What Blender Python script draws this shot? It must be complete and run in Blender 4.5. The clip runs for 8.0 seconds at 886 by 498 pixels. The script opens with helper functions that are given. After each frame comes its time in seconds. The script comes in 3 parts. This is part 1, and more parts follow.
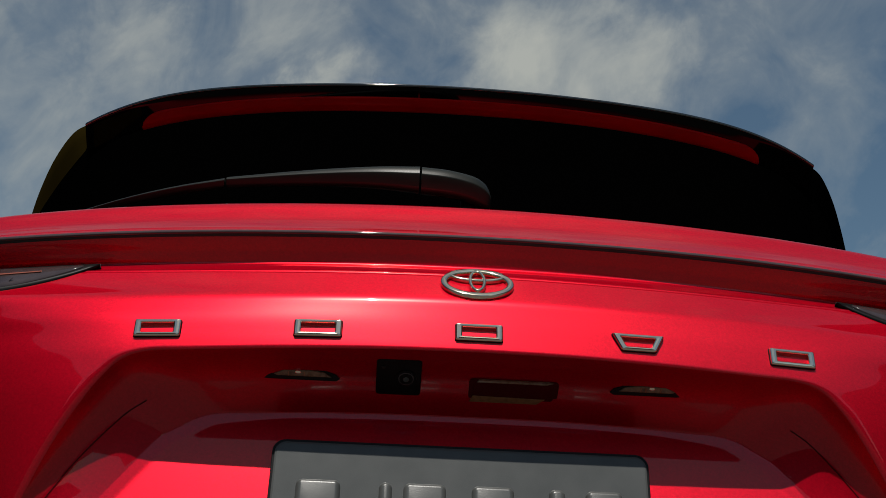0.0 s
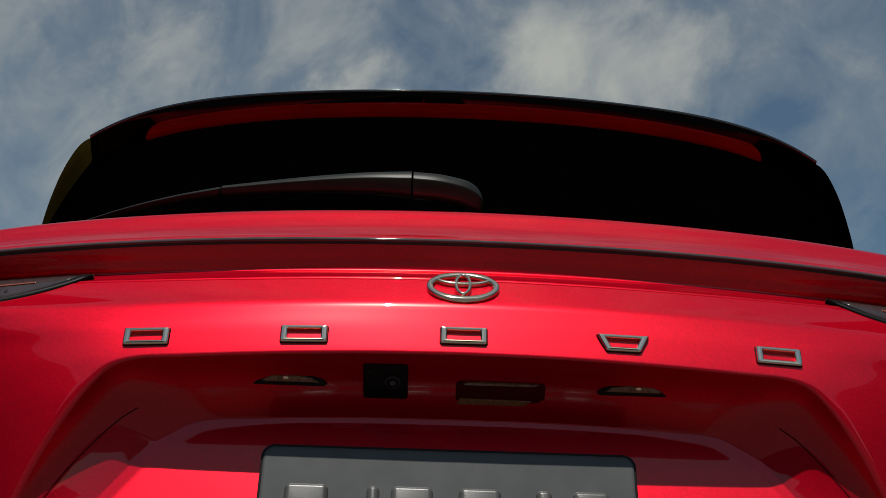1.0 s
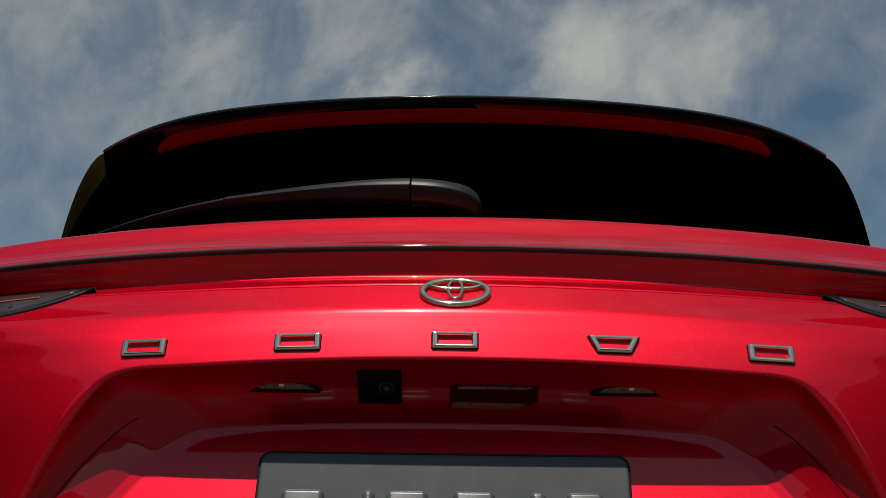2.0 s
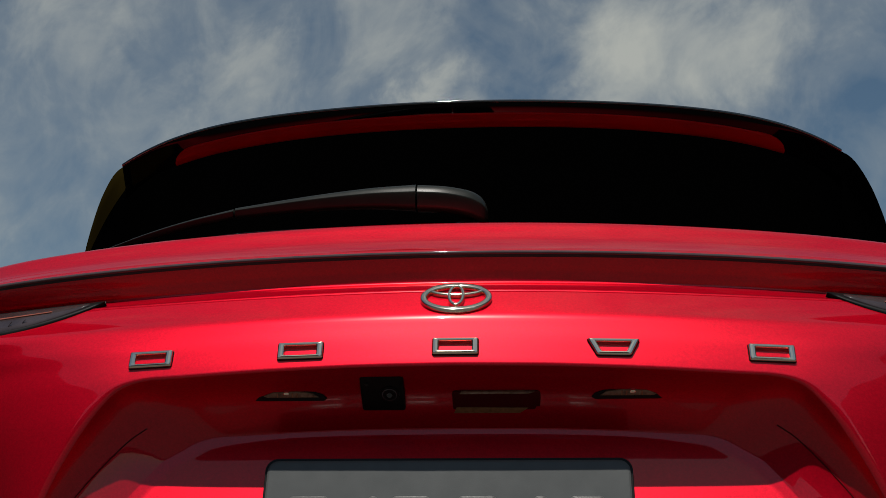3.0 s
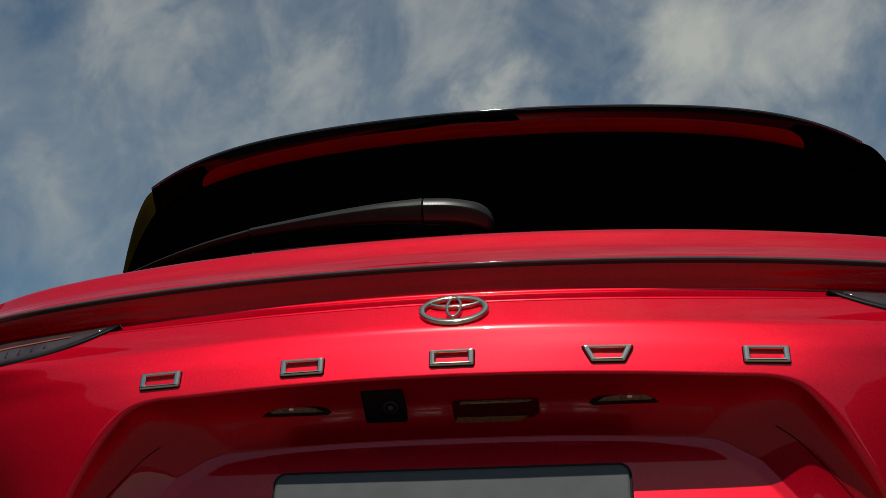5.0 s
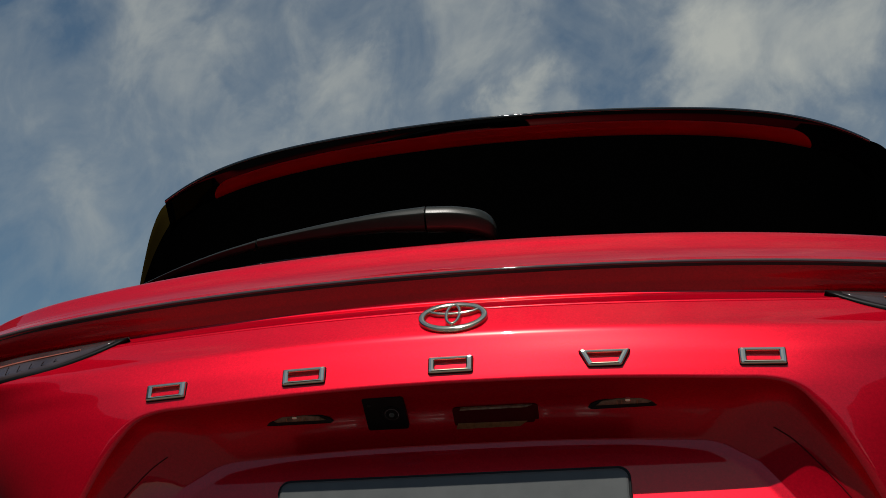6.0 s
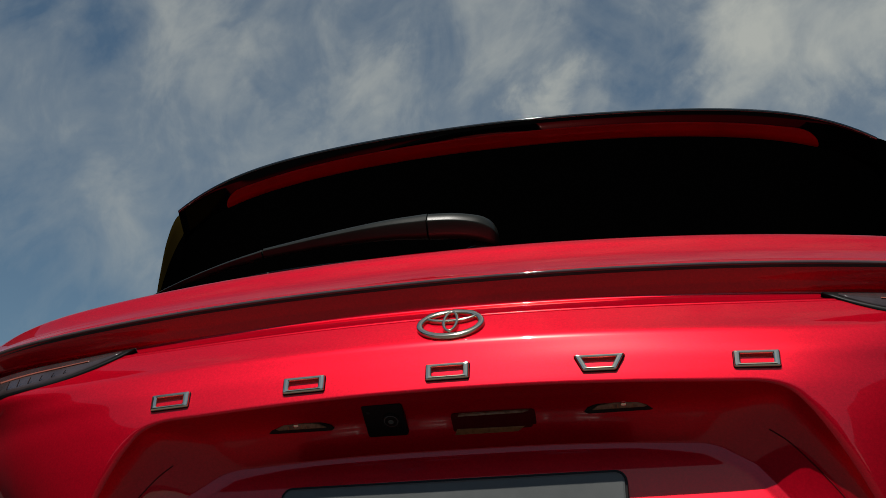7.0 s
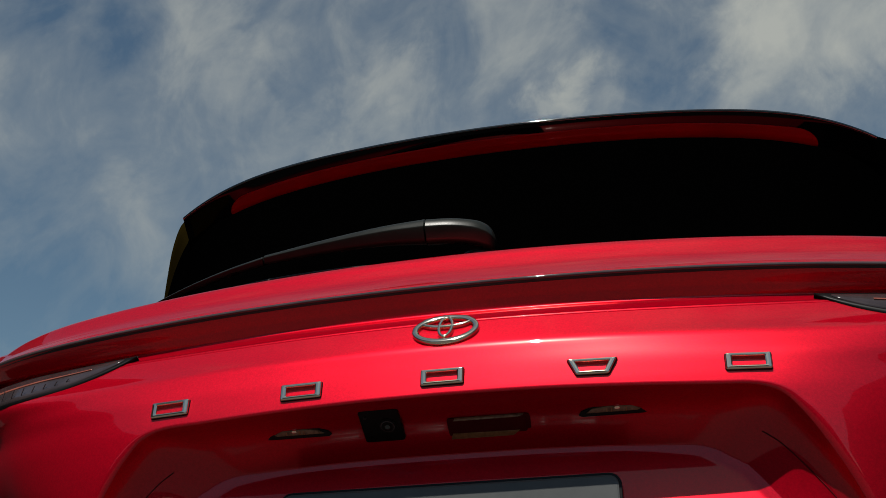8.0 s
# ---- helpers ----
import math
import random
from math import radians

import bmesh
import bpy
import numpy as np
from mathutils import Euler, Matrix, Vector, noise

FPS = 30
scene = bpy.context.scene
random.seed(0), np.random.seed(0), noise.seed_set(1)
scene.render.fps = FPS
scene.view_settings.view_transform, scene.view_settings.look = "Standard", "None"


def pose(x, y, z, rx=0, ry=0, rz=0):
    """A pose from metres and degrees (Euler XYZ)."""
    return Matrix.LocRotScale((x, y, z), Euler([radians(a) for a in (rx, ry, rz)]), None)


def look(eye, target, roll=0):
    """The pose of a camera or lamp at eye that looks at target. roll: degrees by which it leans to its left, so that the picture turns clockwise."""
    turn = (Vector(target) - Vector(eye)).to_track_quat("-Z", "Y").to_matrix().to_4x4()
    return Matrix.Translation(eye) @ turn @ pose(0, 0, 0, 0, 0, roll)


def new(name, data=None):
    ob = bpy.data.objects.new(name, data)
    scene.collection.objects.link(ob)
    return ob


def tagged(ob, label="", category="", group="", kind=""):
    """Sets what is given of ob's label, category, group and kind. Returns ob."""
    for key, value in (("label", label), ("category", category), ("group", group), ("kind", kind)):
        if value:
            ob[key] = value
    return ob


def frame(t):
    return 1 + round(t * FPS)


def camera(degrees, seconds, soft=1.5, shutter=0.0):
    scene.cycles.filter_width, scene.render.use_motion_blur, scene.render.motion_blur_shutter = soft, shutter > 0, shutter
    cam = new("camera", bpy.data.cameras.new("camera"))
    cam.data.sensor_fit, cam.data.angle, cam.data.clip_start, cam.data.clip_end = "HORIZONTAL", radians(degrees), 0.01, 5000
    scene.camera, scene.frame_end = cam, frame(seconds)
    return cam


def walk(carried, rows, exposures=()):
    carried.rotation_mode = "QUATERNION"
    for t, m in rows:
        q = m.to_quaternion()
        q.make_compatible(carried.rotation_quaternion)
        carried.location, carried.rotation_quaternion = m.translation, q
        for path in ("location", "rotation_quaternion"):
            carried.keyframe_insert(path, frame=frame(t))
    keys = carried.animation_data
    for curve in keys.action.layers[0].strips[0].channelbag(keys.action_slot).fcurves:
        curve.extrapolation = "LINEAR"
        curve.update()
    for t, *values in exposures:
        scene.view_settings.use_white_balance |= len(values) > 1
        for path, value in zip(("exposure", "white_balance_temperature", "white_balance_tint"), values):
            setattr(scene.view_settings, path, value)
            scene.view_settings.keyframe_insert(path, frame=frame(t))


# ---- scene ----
cam = camera(42.98, 8.0, soft=0.85)
# seconds, place in metres, turn in degrees
ROWS = [
    (0.0, -0.1040, -1.3035, 0.5700, 110.00, -2.04, -3.28),
    (0.5, -0.0751, -1.3095, 0.5701, 110.02, -1.82, -2.39),
    (1.0, -0.0452, -1.3155, 0.5700, 110.08, -1.58, -1.36),
    (2.5, 0.0496, -1.3363, 0.5727, 110.13, -0.65, 2.49),
    (3.0, 0.0747, -1.3422, 0.5750, 110.11, -0.40, 3.68),
    (3.5, 0.0991, -1.3476, 0.5758, 110.14, -0.16, 4.70),
    (4.0, 0.1228, -1.3533, 0.5764, 110.18, 0.11, 5.73),
    (5.5, 0.1978, -1.3677, 0.5798, 110.31, 0.75, 8.79),
    (6.0, 0.2194, -1.3737, 0.5785, 110.43, 1.02, 9.69),
    (6.5, 0.2443, -1.3785, 0.5799, 110.47, 1.20, 10.69),
    (7.0, 0.2710, -1.3837, 0.5813, 110.48, 1.35, 11.61),
    (7.5, 0.2895, -1.3878, 0.5830, 110.50, 1.56, 12.18),
    (8.0, 0.3046, -1.3929, 0.5847, 110.46, 1.72, 12.68),
]
walk(cam, [(t, pose(x, y, z, rx, ry, rz)) for t, x, y, z, rx, ry, rz in ROWS], exposures=[(0.0, 0.0), (8.0, 0.0)])

# ---- sky and sun ----
SUN_UP, SUN_SIDE = 63.2, -9.1          # degrees above the horizon; degrees from straight behind the car
sun_way = Vector((math.sin(radians(SUN_SIDE)) * math.cos(radians(SUN_UP)),
                  -math.cos(radians(SUN_SIDE)) * math.cos(radians(SUN_UP)), math.sin(radians(SUN_UP))))
sun = new("sun", bpy.data.lights.new("sun", "SUN"))
sun.data.energy, sun.data.angle, sun.data.color = 4.6, radians(0.53), (1.0, 0.95, 0.88)
sun.matrix_world = look(sun_way * 20, (0, 0, 0))

world = bpy.data.worlds.new("world")
scene.world = world
world.use_nodes = True


def math_node(tree, op, a=None, b=None, clamp=False):
    n = tree.nodes.new("ShaderNodeMath")
    n.operation, n.use_clamp = op, clamp
    for i, v in enumerate((a, b)):
        if v is None:
            continue
        if isinstance(v, (int, float)):
            n.inputs[i].default_value = v
        else:
            tree.links.new(v, n.inputs[i])
    return n.outputs[0]


def noise_node(tree, vec, scale, detail=4.0, rough=0.5, distort=0.0):
    n = tree.nodes.new("ShaderNodeTexNoise")
    n.inputs["Scale"].default_value, n.inputs["Detail"].default_value = scale, detail
    n.inputs["Roughness"].default_value, n.inputs["Distortion"].default_value = rough, distort
    if vec is not None:
        tree.links.new(vec, n.inputs["Vector"])
    return n


def ramp_node(tree, fac, stops):
    n = tree.nodes.new("ShaderNodeValToRGB")
    els = n.color_ramp.elements
    while len(els) < len(stops):
        els.new(0.5)
    for e, (p, c) in zip(els, stops):
        e.position, e.color = p, (*c, 1.0)
    tree.links.new(fac, n.inputs["Fac"])
    return n


def mix_node(tree, fac, a, b):
    n = tree.nodes.new("ShaderNodeMix")
    n.data_type = "RGBA"
    for i, v in ((0, fac), (6, a), (7, b)):
        if isinstance(v, (int, float)):
            n.inputs[i].default_value = v
        elif isinstance(v, tuple):
            n.inputs[i].default_value = (*v, 1.0)
        else:
            tree.links.new(v, n.inputs[i])
    return n.outputs[2]


def build_world():
    tree = world.node_tree
    tree.nodes.clear()
    out = tree.nodes.new("ShaderNodeOutputWorld")
    bg = tree.nodes.new("ShaderNodeBackground")
    sky = tree.nodes.new("ShaderNodeTexSky")
    sky.sky_type, sky.sun_disc = "NISHITA", False
    sky.sun_elevation, sky.sun_rotation = radians(SUN_UP), radians(180 + SUN_SIDE)
    sky.dust_density, sky.ozone_density = 0.6, 1.5
    co = tree.nodes.new("ShaderNodeTexCoord")
    # wisps drawn out along one way, soft banks behind them
    nrm = tree.nodes.new("ShaderNodeVectorMath")
    nrm.operation = "NORMALIZE"
    tree.links.new(co.outputs["Generated"], nrm.inputs[0])
    sep = tree.nodes.new("ShaderNodeSeparateXYZ")
    tree.links.new(nrm.outputs[0], sep.inputs[0])
    comb = tree.nodes.new("ShaderNodeCombineXYZ")
    tree.links.new(math_node(tree, "SUBTRACT", sep.outputs[0], math_node(tree, "MULTIPLY", sep.outputs[2], 0.22)), comb.inputs[0])
    tree.links.new(math_node(tree, "ADD", sep.outputs[1], CLOUD_SEED), comb.inputs[1])
    tree.links.new(math_node(tree, "MULTIPLY", sep.outputs[2], 0.85), comb.inputs[2])
    big = noise_node(tree, comb.outputs[0], 5.5, 8.0, 0.56, 0.5)
    wisp = noise_node(tree, comb.outputs[0], 15.0, 8.0, 0.58, 0.5)
    dens = math_node(tree, "ADD", math_node(tree, "MULTIPLY", big.outputs["Fac"], 0.42), math_node(tree, "MULTIPLY", wisp.outputs["Fac"], 0.42))
    dens = math_node(tree, "ADD", dens, -0.08)
    # frayed edges: the way is shaken before the single clouds are laid
    fray = noise_node(tree, comb.outputs[0], 22.0, 6.0, 0.6, 0.3)
    shift = tree.nodes.new("ShaderNodeVectorMath")
    shift.operation = "MULTIPLY_ADD"
    tree.links.new(fray.outputs["Color"], shift.inputs[0])
    shift.inputs[1].default_value = (0.11, 0.11, 0.11)
    shift.inputs[2].default_value = (-0.055, -0.055, -0.055)
    shaken = tree.nodes.new("ShaderNodeVectorMath")
    shaken.operation = "ADD"
    tree.links.new(nrm.outputs[0], shaken.inputs[0])
    tree.links.new(shift.outputs[0], shaken.inputs[1])
    way_to = tree.nodes.new("ShaderNodeVectorMath")
    way_to.operation = "NORMALIZE"
    tree.links.new(shaken.outputs[0], way_to.inputs[0])
    # the single clouds that stand over the car: way to each, its spread and weight
    for way, spread, weight in CLOUDS:
        dot = tree.nodes.new("ShaderNodeVectorMath")
        dot.operation = "DOT_PRODUCT"
        tree.links.new(way_to.outputs[0], dot.inputs[0])
        dot.inputs[1].default_value = Vector(way).normalized()
        off = math_node(tree, "DIVIDE", math_node(tree, "SUBTRACT", dot.outputs["Value"], 1.0), radians(spread) ** 2 / 2)
        dens = math_node(tree, "ADD", dens, math_node(tree, "MULTIPLY", math_node(tree, "EXPONENT", off), weight))
    cover = ramp_node(tree, dens, [(0.435, (0, 0, 0)), (0.565, (0.25, 0.25, 0.25)), (0.675, (0.60, 0.60, 0.60)), (0.82, (1, 1, 1))])
    tint = tree.nodes.new("ShaderNodeMix")
    tint.data_type, tint.blend_type = "RGBA", "MULTIPLY"
    tint.inputs[0].default_value = 1.0
    tree.links.new(sky.outputs[0], tint.inputs[6])
    tint.inputs[7].default_value = (0.61, 0.67, 0.61, 1.0)
    both = mix_node(tree, cover.outputs[0], tint.outputs[2], (3.95, 4.12, 3.85))
    tree.links.new(both, bg.inputs["Color"])
    bg.inputs["Strength"].default_value = SKY_STRENGTH
    tree.links.new(bg.outputs[0], out.inputs[0])


CLOUD_SEED, SKY_STRENGTH = 3.7, 0.10
CLOUDS = [
    ((0.108, 0.860, 0.499), 2.6, 0.1),
    ((0.159, 0.859, 0.487), 3.2, 0.13),
    ((0.208, 0.844, 0.494), 2.8, 0.1),
    ((0.078, 0.878, 0.472), 1.8, 0.07),
    ((0.168, 0.875, 0.455), 2.4, 0.07),
    ((-0.068, 0.880, 0.470), 1.1, 0.15),
    ((-0.092, 0.880, 0.466), 0.9, 0.1),
    ((-0.030, 0.887, 0.461), 1.0, 0.05),
    ((-0.228, 0.842, 0.489), 1.6, 0.09),
    ((-0.399, 0.780, 0.483), 3.6, 0.08),
    ((-0.354, 0.780, 0.516), 2.0, 0.05),
    ((-0.194, 0.860, 0.472), 1.3, 0.05),
    ((-0.342, 0.834, 0.434), 4.0, 0.06),
    ((-0.495, 0.739, 0.457), 5.0, 0.075),
    ((-0.583, 0.690, 0.429), 6.0, 0.07),
    ((-0.429, 0.823, 0.373), 4.0, 0.05),
    ((-0.127, 0.860, 0.494), 1.5, 0.03),
    ((-0.013, 0.857, 0.516), 2.8, -0.1),
    ((0.022, 0.884, 0.468), 1.5, -0.08),
    ((-0.300, 0.822, 0.485), 1.5, -0.07),
    ((-0.174, 0.837, 0.519), 1.6, -0.06),
    ((0.269, 0.858, 0.438), 2.5, -0.05),
    ((-0.434, 0.746, 0.505), 2.2, -0.06),
    ((0.352, 0.830, 0.433), 4.0, 0.04),
    ((-0.05, 0.87, 0.49), 34.0, 0.225),
    # broad unseen cloud overhead and near the sun, added to pale the reflections
    ((0.05, 0.15, 0.98), 26.0, 0.24),
    ((-0.10, -0.66, 0.75), 20.0, 0.20),
]
build_world()


# ---- materials ----
def material(name, color, rough=0.5, metal=0.0, coat=0.0, spec=0.5, coat_rough=0.03):
    m = bpy.data.materials.new(name)
    m.use_nodes = True
    b = m.node_tree.nodes["Principled BSDF"]
    b.inputs["Base Color"].default_value = (*color, 1.0)
    b.inputs["Roughness"].default_value, b.inputs["Metallic"].default_value = rough, metal
    b.inputs["Coat Weight"].default_value, b.inputs["Coat Roughness"].default_value = coat, coat_rough
    b.inputs["Specular IOR Level"].default_value = spec
    b.inputs["Coat IOR"].default_value = 1.46
    return m, m.node_tree, b


def object_coords(tree):
    return tree.nodes.new("ShaderNodeTexCoord").outputs["Object"]


def bump(tree, b, height, strength, distance):
    n = tree.nodes.new("ShaderNodeBump")
    n.inputs["Strength"].default_value, n.inputs["Distance"].default_value = strength, distance
    tree.links.new(height, n.inputs["Height"])
    tree.links.new(n.outputs[0], b.inputs["Normal"])


def grainy(name, color, color2, scale, rough, relief=0.0, metal=0.0, coat=0.0, spec=0.5, fine=900.0):
    m, tree, b = material(name, color, rough, metal, coat, spec)
    co = object_coords(tree)
    large, small = noise_node(tree, co, scale, 5.0), noise_node(tree, co, fine, 2.0)
    r = ramp_node(tree, large.outputs["Fac"], [(0.3, color), (0.7, color2)])
    tree.links.new(r.outputs[0], b.inputs["Base Color"])
    rr = math_node(tree, "ADD", math_node(tree, "MULTIPLY", math_node(tree, "SUBTRACT", small.outputs["Fac"], 0.5), 0.5 * rough), rough, True)
    tree.links.new(rr, b.inputs["Roughness"])
    if relief:
        bump(tree, b, small.outputs["Fac"], 0.4, relief)
    return m


def paint_material():
    """Deep red with fine metal flakes under a clear coat; the flakes add a wide, faint, pale sheen."""
    m, tree, b = material("red_metallic_paint", (0.50, 0.001, 0.020), 0.40, 0.60, 0.85, spec=0.0, coat_rough=0.012)
    co = object_coords(tree)
    flake = noise_node(tree, co, 1000.0, 3.0, 0.7)
    broad = noise_node(tree, co, 3.0, 3.0)
    mottle = noise_node(tree, co, 300.0, 2.0, 0.6)
    mixed = math_node(tree, "ADD", math_node(tree, "MULTIPLY", flake.outputs["Fac"], 0.6), math_node(tree, "MULTIPLY", mottle.outputs["Fac"], 0.4))
    r = ramp_node(tree, mixed, [(0.36, (0.39, 0.0004, 0.0105)), (0.64, (0.59, 0.0008, 0.0165))])
    tree.links.new(r.outputs[0], b.inputs["Base Color"])
    rr = math_node(tree, "ADD", math_node(tree, "MULTIPLY", broad.outputs["Fac"], 0.04), 0.41)
    tree.links.new(rr, b.inputs["Roughness"])
    bump(tree, b, flake.outputs["Fac"], 0.09, 0.0004)
    # faint wiping marks in the clear coat
    smear = noise_node(tree, co, 26.0, 5.0, 0.62, 1.4)
    cr = math_node(tree, "ADD", math_node(tree, "MULTIPLY", math_node(tree, "MAXIMUM", math_node(tree, "SUBTRACT", smear.outputs["Fac"], 0.50), 0.0), 0.06), 0.014)
    tree.links.new(cr, b.inputs["Coat Roughness"])
    b.inputs["Specular Tint"].default_value = (0.95, 0.20, 0.26, 1.0)
    sheen = tree.nodes.new("ShaderNodeBsdfGlossy")
    sheen.inputs["Color"].default_value = (1.0, 0.84, 0.68, 1.0)
    sheen.inputs["Roughness"].default_value = 0.25
    both = tree.nodes.new("ShaderNodeMixShader")
    both.inputs[0].default_value = 0.0100
    out = next(n for n in tree.nodes if n.type == "OUTPUT_MATERIAL")
    tree.links.new(b.outputs[0], both.inputs[1])
    tree.links.new(sheen.outputs[0], both.inputs[2])
    tree.links.new(both.outputs[0], out.inputs["Surface"])
    return m


PAINT = paint_material()
GLOSS_BLACK = grainy("gloss_black_plastic", (0.002, 0.002, 0.002), (0.003, 0.003, 0.003), 6.0, 0.03, spec=0.09)
# olive paints a reflection of greenery on parts that are gloss black
OLIVE_REFLECTION = grainy("painted_olive_reflection", (0.0100, 0.0070, 0.0014), (0.0130, 0.0092, 0.0020), 8.0, 0.5, spec=0.0)
GLASS = material("privacy_glass", (0.0003, 0.0003, 0.0003), 0.03, spec=0.0)[0]
WIPER = grainy("satin_black_wiper_plastic", (0.0085, 0.0096, 0.0076), (0.0130, 0.0146, 0.0116), 30.0, 0.36, 0.0001, spec=0.26)
RUBBER = grainy("black_rubber", (0.010, 0.010, 0.010), (0.018, 0.018, 0.018), 40.0, 0.7)
CHROME = grainy("dark_chrome", (0.94, 0.79, 0.60), (1.0, 0.87, 0.68), 40.0, 0.09, metal=1.0, fine=40.0)
PLATE = grainy("grey_plate_plastic", (0.056, 0.060, 0.059), (0.072, 0.076, 0.0745), 25.0, 0.33, 0.0002, spec=0.45)
BLACK = grainy("matt_black_plastic", (0.002, 0.002, 0.002), (0.004, 0.004, 0.004), 30.0, 0.4, spec=0.2)
LENS = grainy("clear_lamp_lens", (0.10, 0.052, 0.028), (0.26, 0.16, 0.095), 140.0, 0.15)
BRONZE = grainy("dull_bronze", (0.20, 0.09, 0.036), (0.34, 0.16, 0.065), 160.0, 0.45, metal=0.5)
SMOKE = grainy("smoked_lamp_lens", (0.024, 0.017, 0.018), (0.050, 0.038, 0.040), 20.0, 0.14, coat=0.3, spec=0.4)
ORANGE = grainy("red_lamp_strip", (0.20, 0.060, 0.040), (0.28, 0.085, 0.06), 60.0, 0.25, coat=0.3)
SLOT = grainy("dark_red_slot_shade_and_joint", (0.050, 0.0010, 0.0020), (0.070, 0.0014, 0.0026), 40.0, 0.5, spec=0.1)
STOP = grainy("deep_red_lamp_lens", (0.38, 0.0005, 0.0005), (0.50, 0.0006, 0.0007), 9.0, 0.12, spec=0.06)
# grey for the reflection painted on the lip edge, and for the lamp ribs
EDGE_AND_RIB_GREY = grainy("grey_edge_reflection_and_ribs", (0.050, 0.032, 0.034), (0.070, 0.046, 0.048), 30.0, 0.035, spec=0.6)
RIM = grainy("gloss_black_edge", (0.004, 0.005, 0.005), (0.006, 0.007, 0.007), 6.0, 0.06, coat=1.0)
HOUSING = grainy("camera_housing_plastic", (0.003, 0.003, 0.003), (0.006, 0.0058, 0.0055), 60.0, 0.35, 0.0002, spec=0.12)
ASPHALT = grainy("asphalt", (0.054, 0.052, 0.050), (0.076, 0.073, 0.070), 0.6, 0.85, 0.004, spec=0.15, fine=120.0)


# ---- mesh helpers ----
def link_mesh(name, verts, faces, mat, parent=None, label="", smooth=True):
    me = bpy.data.meshes.new(name)
    me.from_pydata([tuple(v) for v in verts], [], faces)
    me.update()
    bm = bmesh.new()
    bm.from_mesh(me)
    bmesh.ops.recalc_face_normals(bm, faces=bm.faces)
    bm.to_mesh(me)
    bm.free()
    if smooth:
        for p in me.polygons:
            p.use_smooth = True
    me.materials.append(mat)
    ob = new(name, me)
    ob.parent = parent
    if label:
        ob["label"] = label
    return ob


def part(name, bm, mat, parent, label="", smooth=False):
    bmesh.ops.recalc_face_normals(bm, faces=bm.faces)
    me = bpy.data.meshes.new(name)
    bm.to_mesh(me)
    bm.free()
    for p in me.polygons:
        p.use_smooth = smooth
    me.materials.append(mat)
    ob = new(name, me)
    ob.parent = parent
    if label:
        ob["label"] = label
    return ob


def loft(rows, closed=False):
    """Vertices and quads of a sheet through rows of points."""
    n = len(rows[0])
    verts = [p for r in rows for p in r]
    faces = []
    for i in range(len(rows) - 1):
        for j in range(n if closed else n - 1):
            k = (j + 1) % n
            faces.append((i * n + j, i * n + k, (i + 1) * n + k, (i + 1) * n + j))
    return verts, faces


def smooth_steps(points, per):
    """A Catmull-Rom curve through points, per steps for each span."""
    p = [Vector(q) for q in points]
    p = [2 * p[0] - p[1], *p, 2 * p[-1] - p[-2]]
    out = []
    for i in range(1, len(p) - 2):
        a, b, c, d = p[i - 1:i + 3]
        for s in range(per):
            t = s / per
            out.append(0.5 * (2 * b + (c - a) * t + (2 * a - 5 * b + 4 * c - d) * t * t + (3 * b - a - 3 * c + d) * t ** 3))
    out.append(p[-2])
    return out


def prism(outline, y0, y1, bevel=0.0):
    """A bmesh of an outline in x and z, from y0 (front) to y1, with its front edge bevelled."""
    bm = bmesh.new()
    front = [bm.verts.new((x, y0, z)) for x, z in outline]
    back = [bm.verts.new((x, y1, z)) for x, z in outline]
    face = bm.faces.new(front)
    bm.faces.new(back[::-1])
    for i in range(len(outline)):
        j = (i + 1) % len(outline)
        bm.faces.new((front[i], back[i], back[j], front[j]))
    bmesh.ops.recalc_face_normals(bm, faces=bm.faces)
    if bevel:
        bmesh.ops.bevel(bm, geom=list(face.edges), offset=bevel, segments=2, affect="EDGES", profile=0.6)
    return bm


def rounded(x0, z0, x1, z1, r, steps=5):
    pts = []
    for cx, cz, a0 in ((x1 - r, z1 - r, 0), (x0 + r, z1 - r, 90), (x0 + r, z0 + r, 180), (x1 - r, z0 + r, 270)):
        for i in range(steps + 1):
            a = radians(a0 + 90 * i / steps)
            pts.append((cx + r * math.cos(a), cz + r * math.sin(a)))
    return pts


# ---- the ground ----
g = 2500.0
ground = link_mesh("ground", [(-g, -g, 0), (g, -g, 0), (g, g, 0), (-g, g, 0)], [(0, 1, 2, 3)], ASPHALT, smooth=False)
tagged(ground, "worn grey asphalt ground under the red car", "ground", kind="structure")


def build_darkening_wall():
    """An unseen wall added behind the camera to darken the car's reflections."""
    bm = bmesh.new()
    # middle block follows a dark shape reflected in the lip; heights are tuned
    for x0, x1, h in ((-45.0, -8.0, 4.0), (-8.0, 5.6, 4.6), (5.6, 45.0, 1.2)):
        m = Matrix.Translation(((x0 + x1) / 2, -15.0, h / 2)) @ Matrix.Diagonal((x1 - x0, 0.4, h, 1))
        bmesh.ops.create_cube(bm, size=1.0, matrix=m)
    ob = part("darkening_wall_south", bm, CONCRETE, None)
    return tagged(ob, "unseen dark grey wall added to darken the car's reflections", "wall", kind="structure")


def build_side_darkening_wall(x, h, name):
    bm = bmesh.new()
    bmesh.ops.create_cube(bm, size=1.0, matrix=Matrix.Translation((x, -2.4, h / 2)) @ Matrix.Diagonal((0.4, 24.8, h, 1)))
    return tagged(part(name, bm, CONCRETE, None), "unseen dark grey wall added to darken the car's reflections", "wall", kind="structure")


CONCRETE = grainy("dark_render", (0.09, 0.088, 0.084), (0.14, 0.136, 0.13), 0.8, 0.85, 0.003, fine=60.0)
build_darkening_wall()
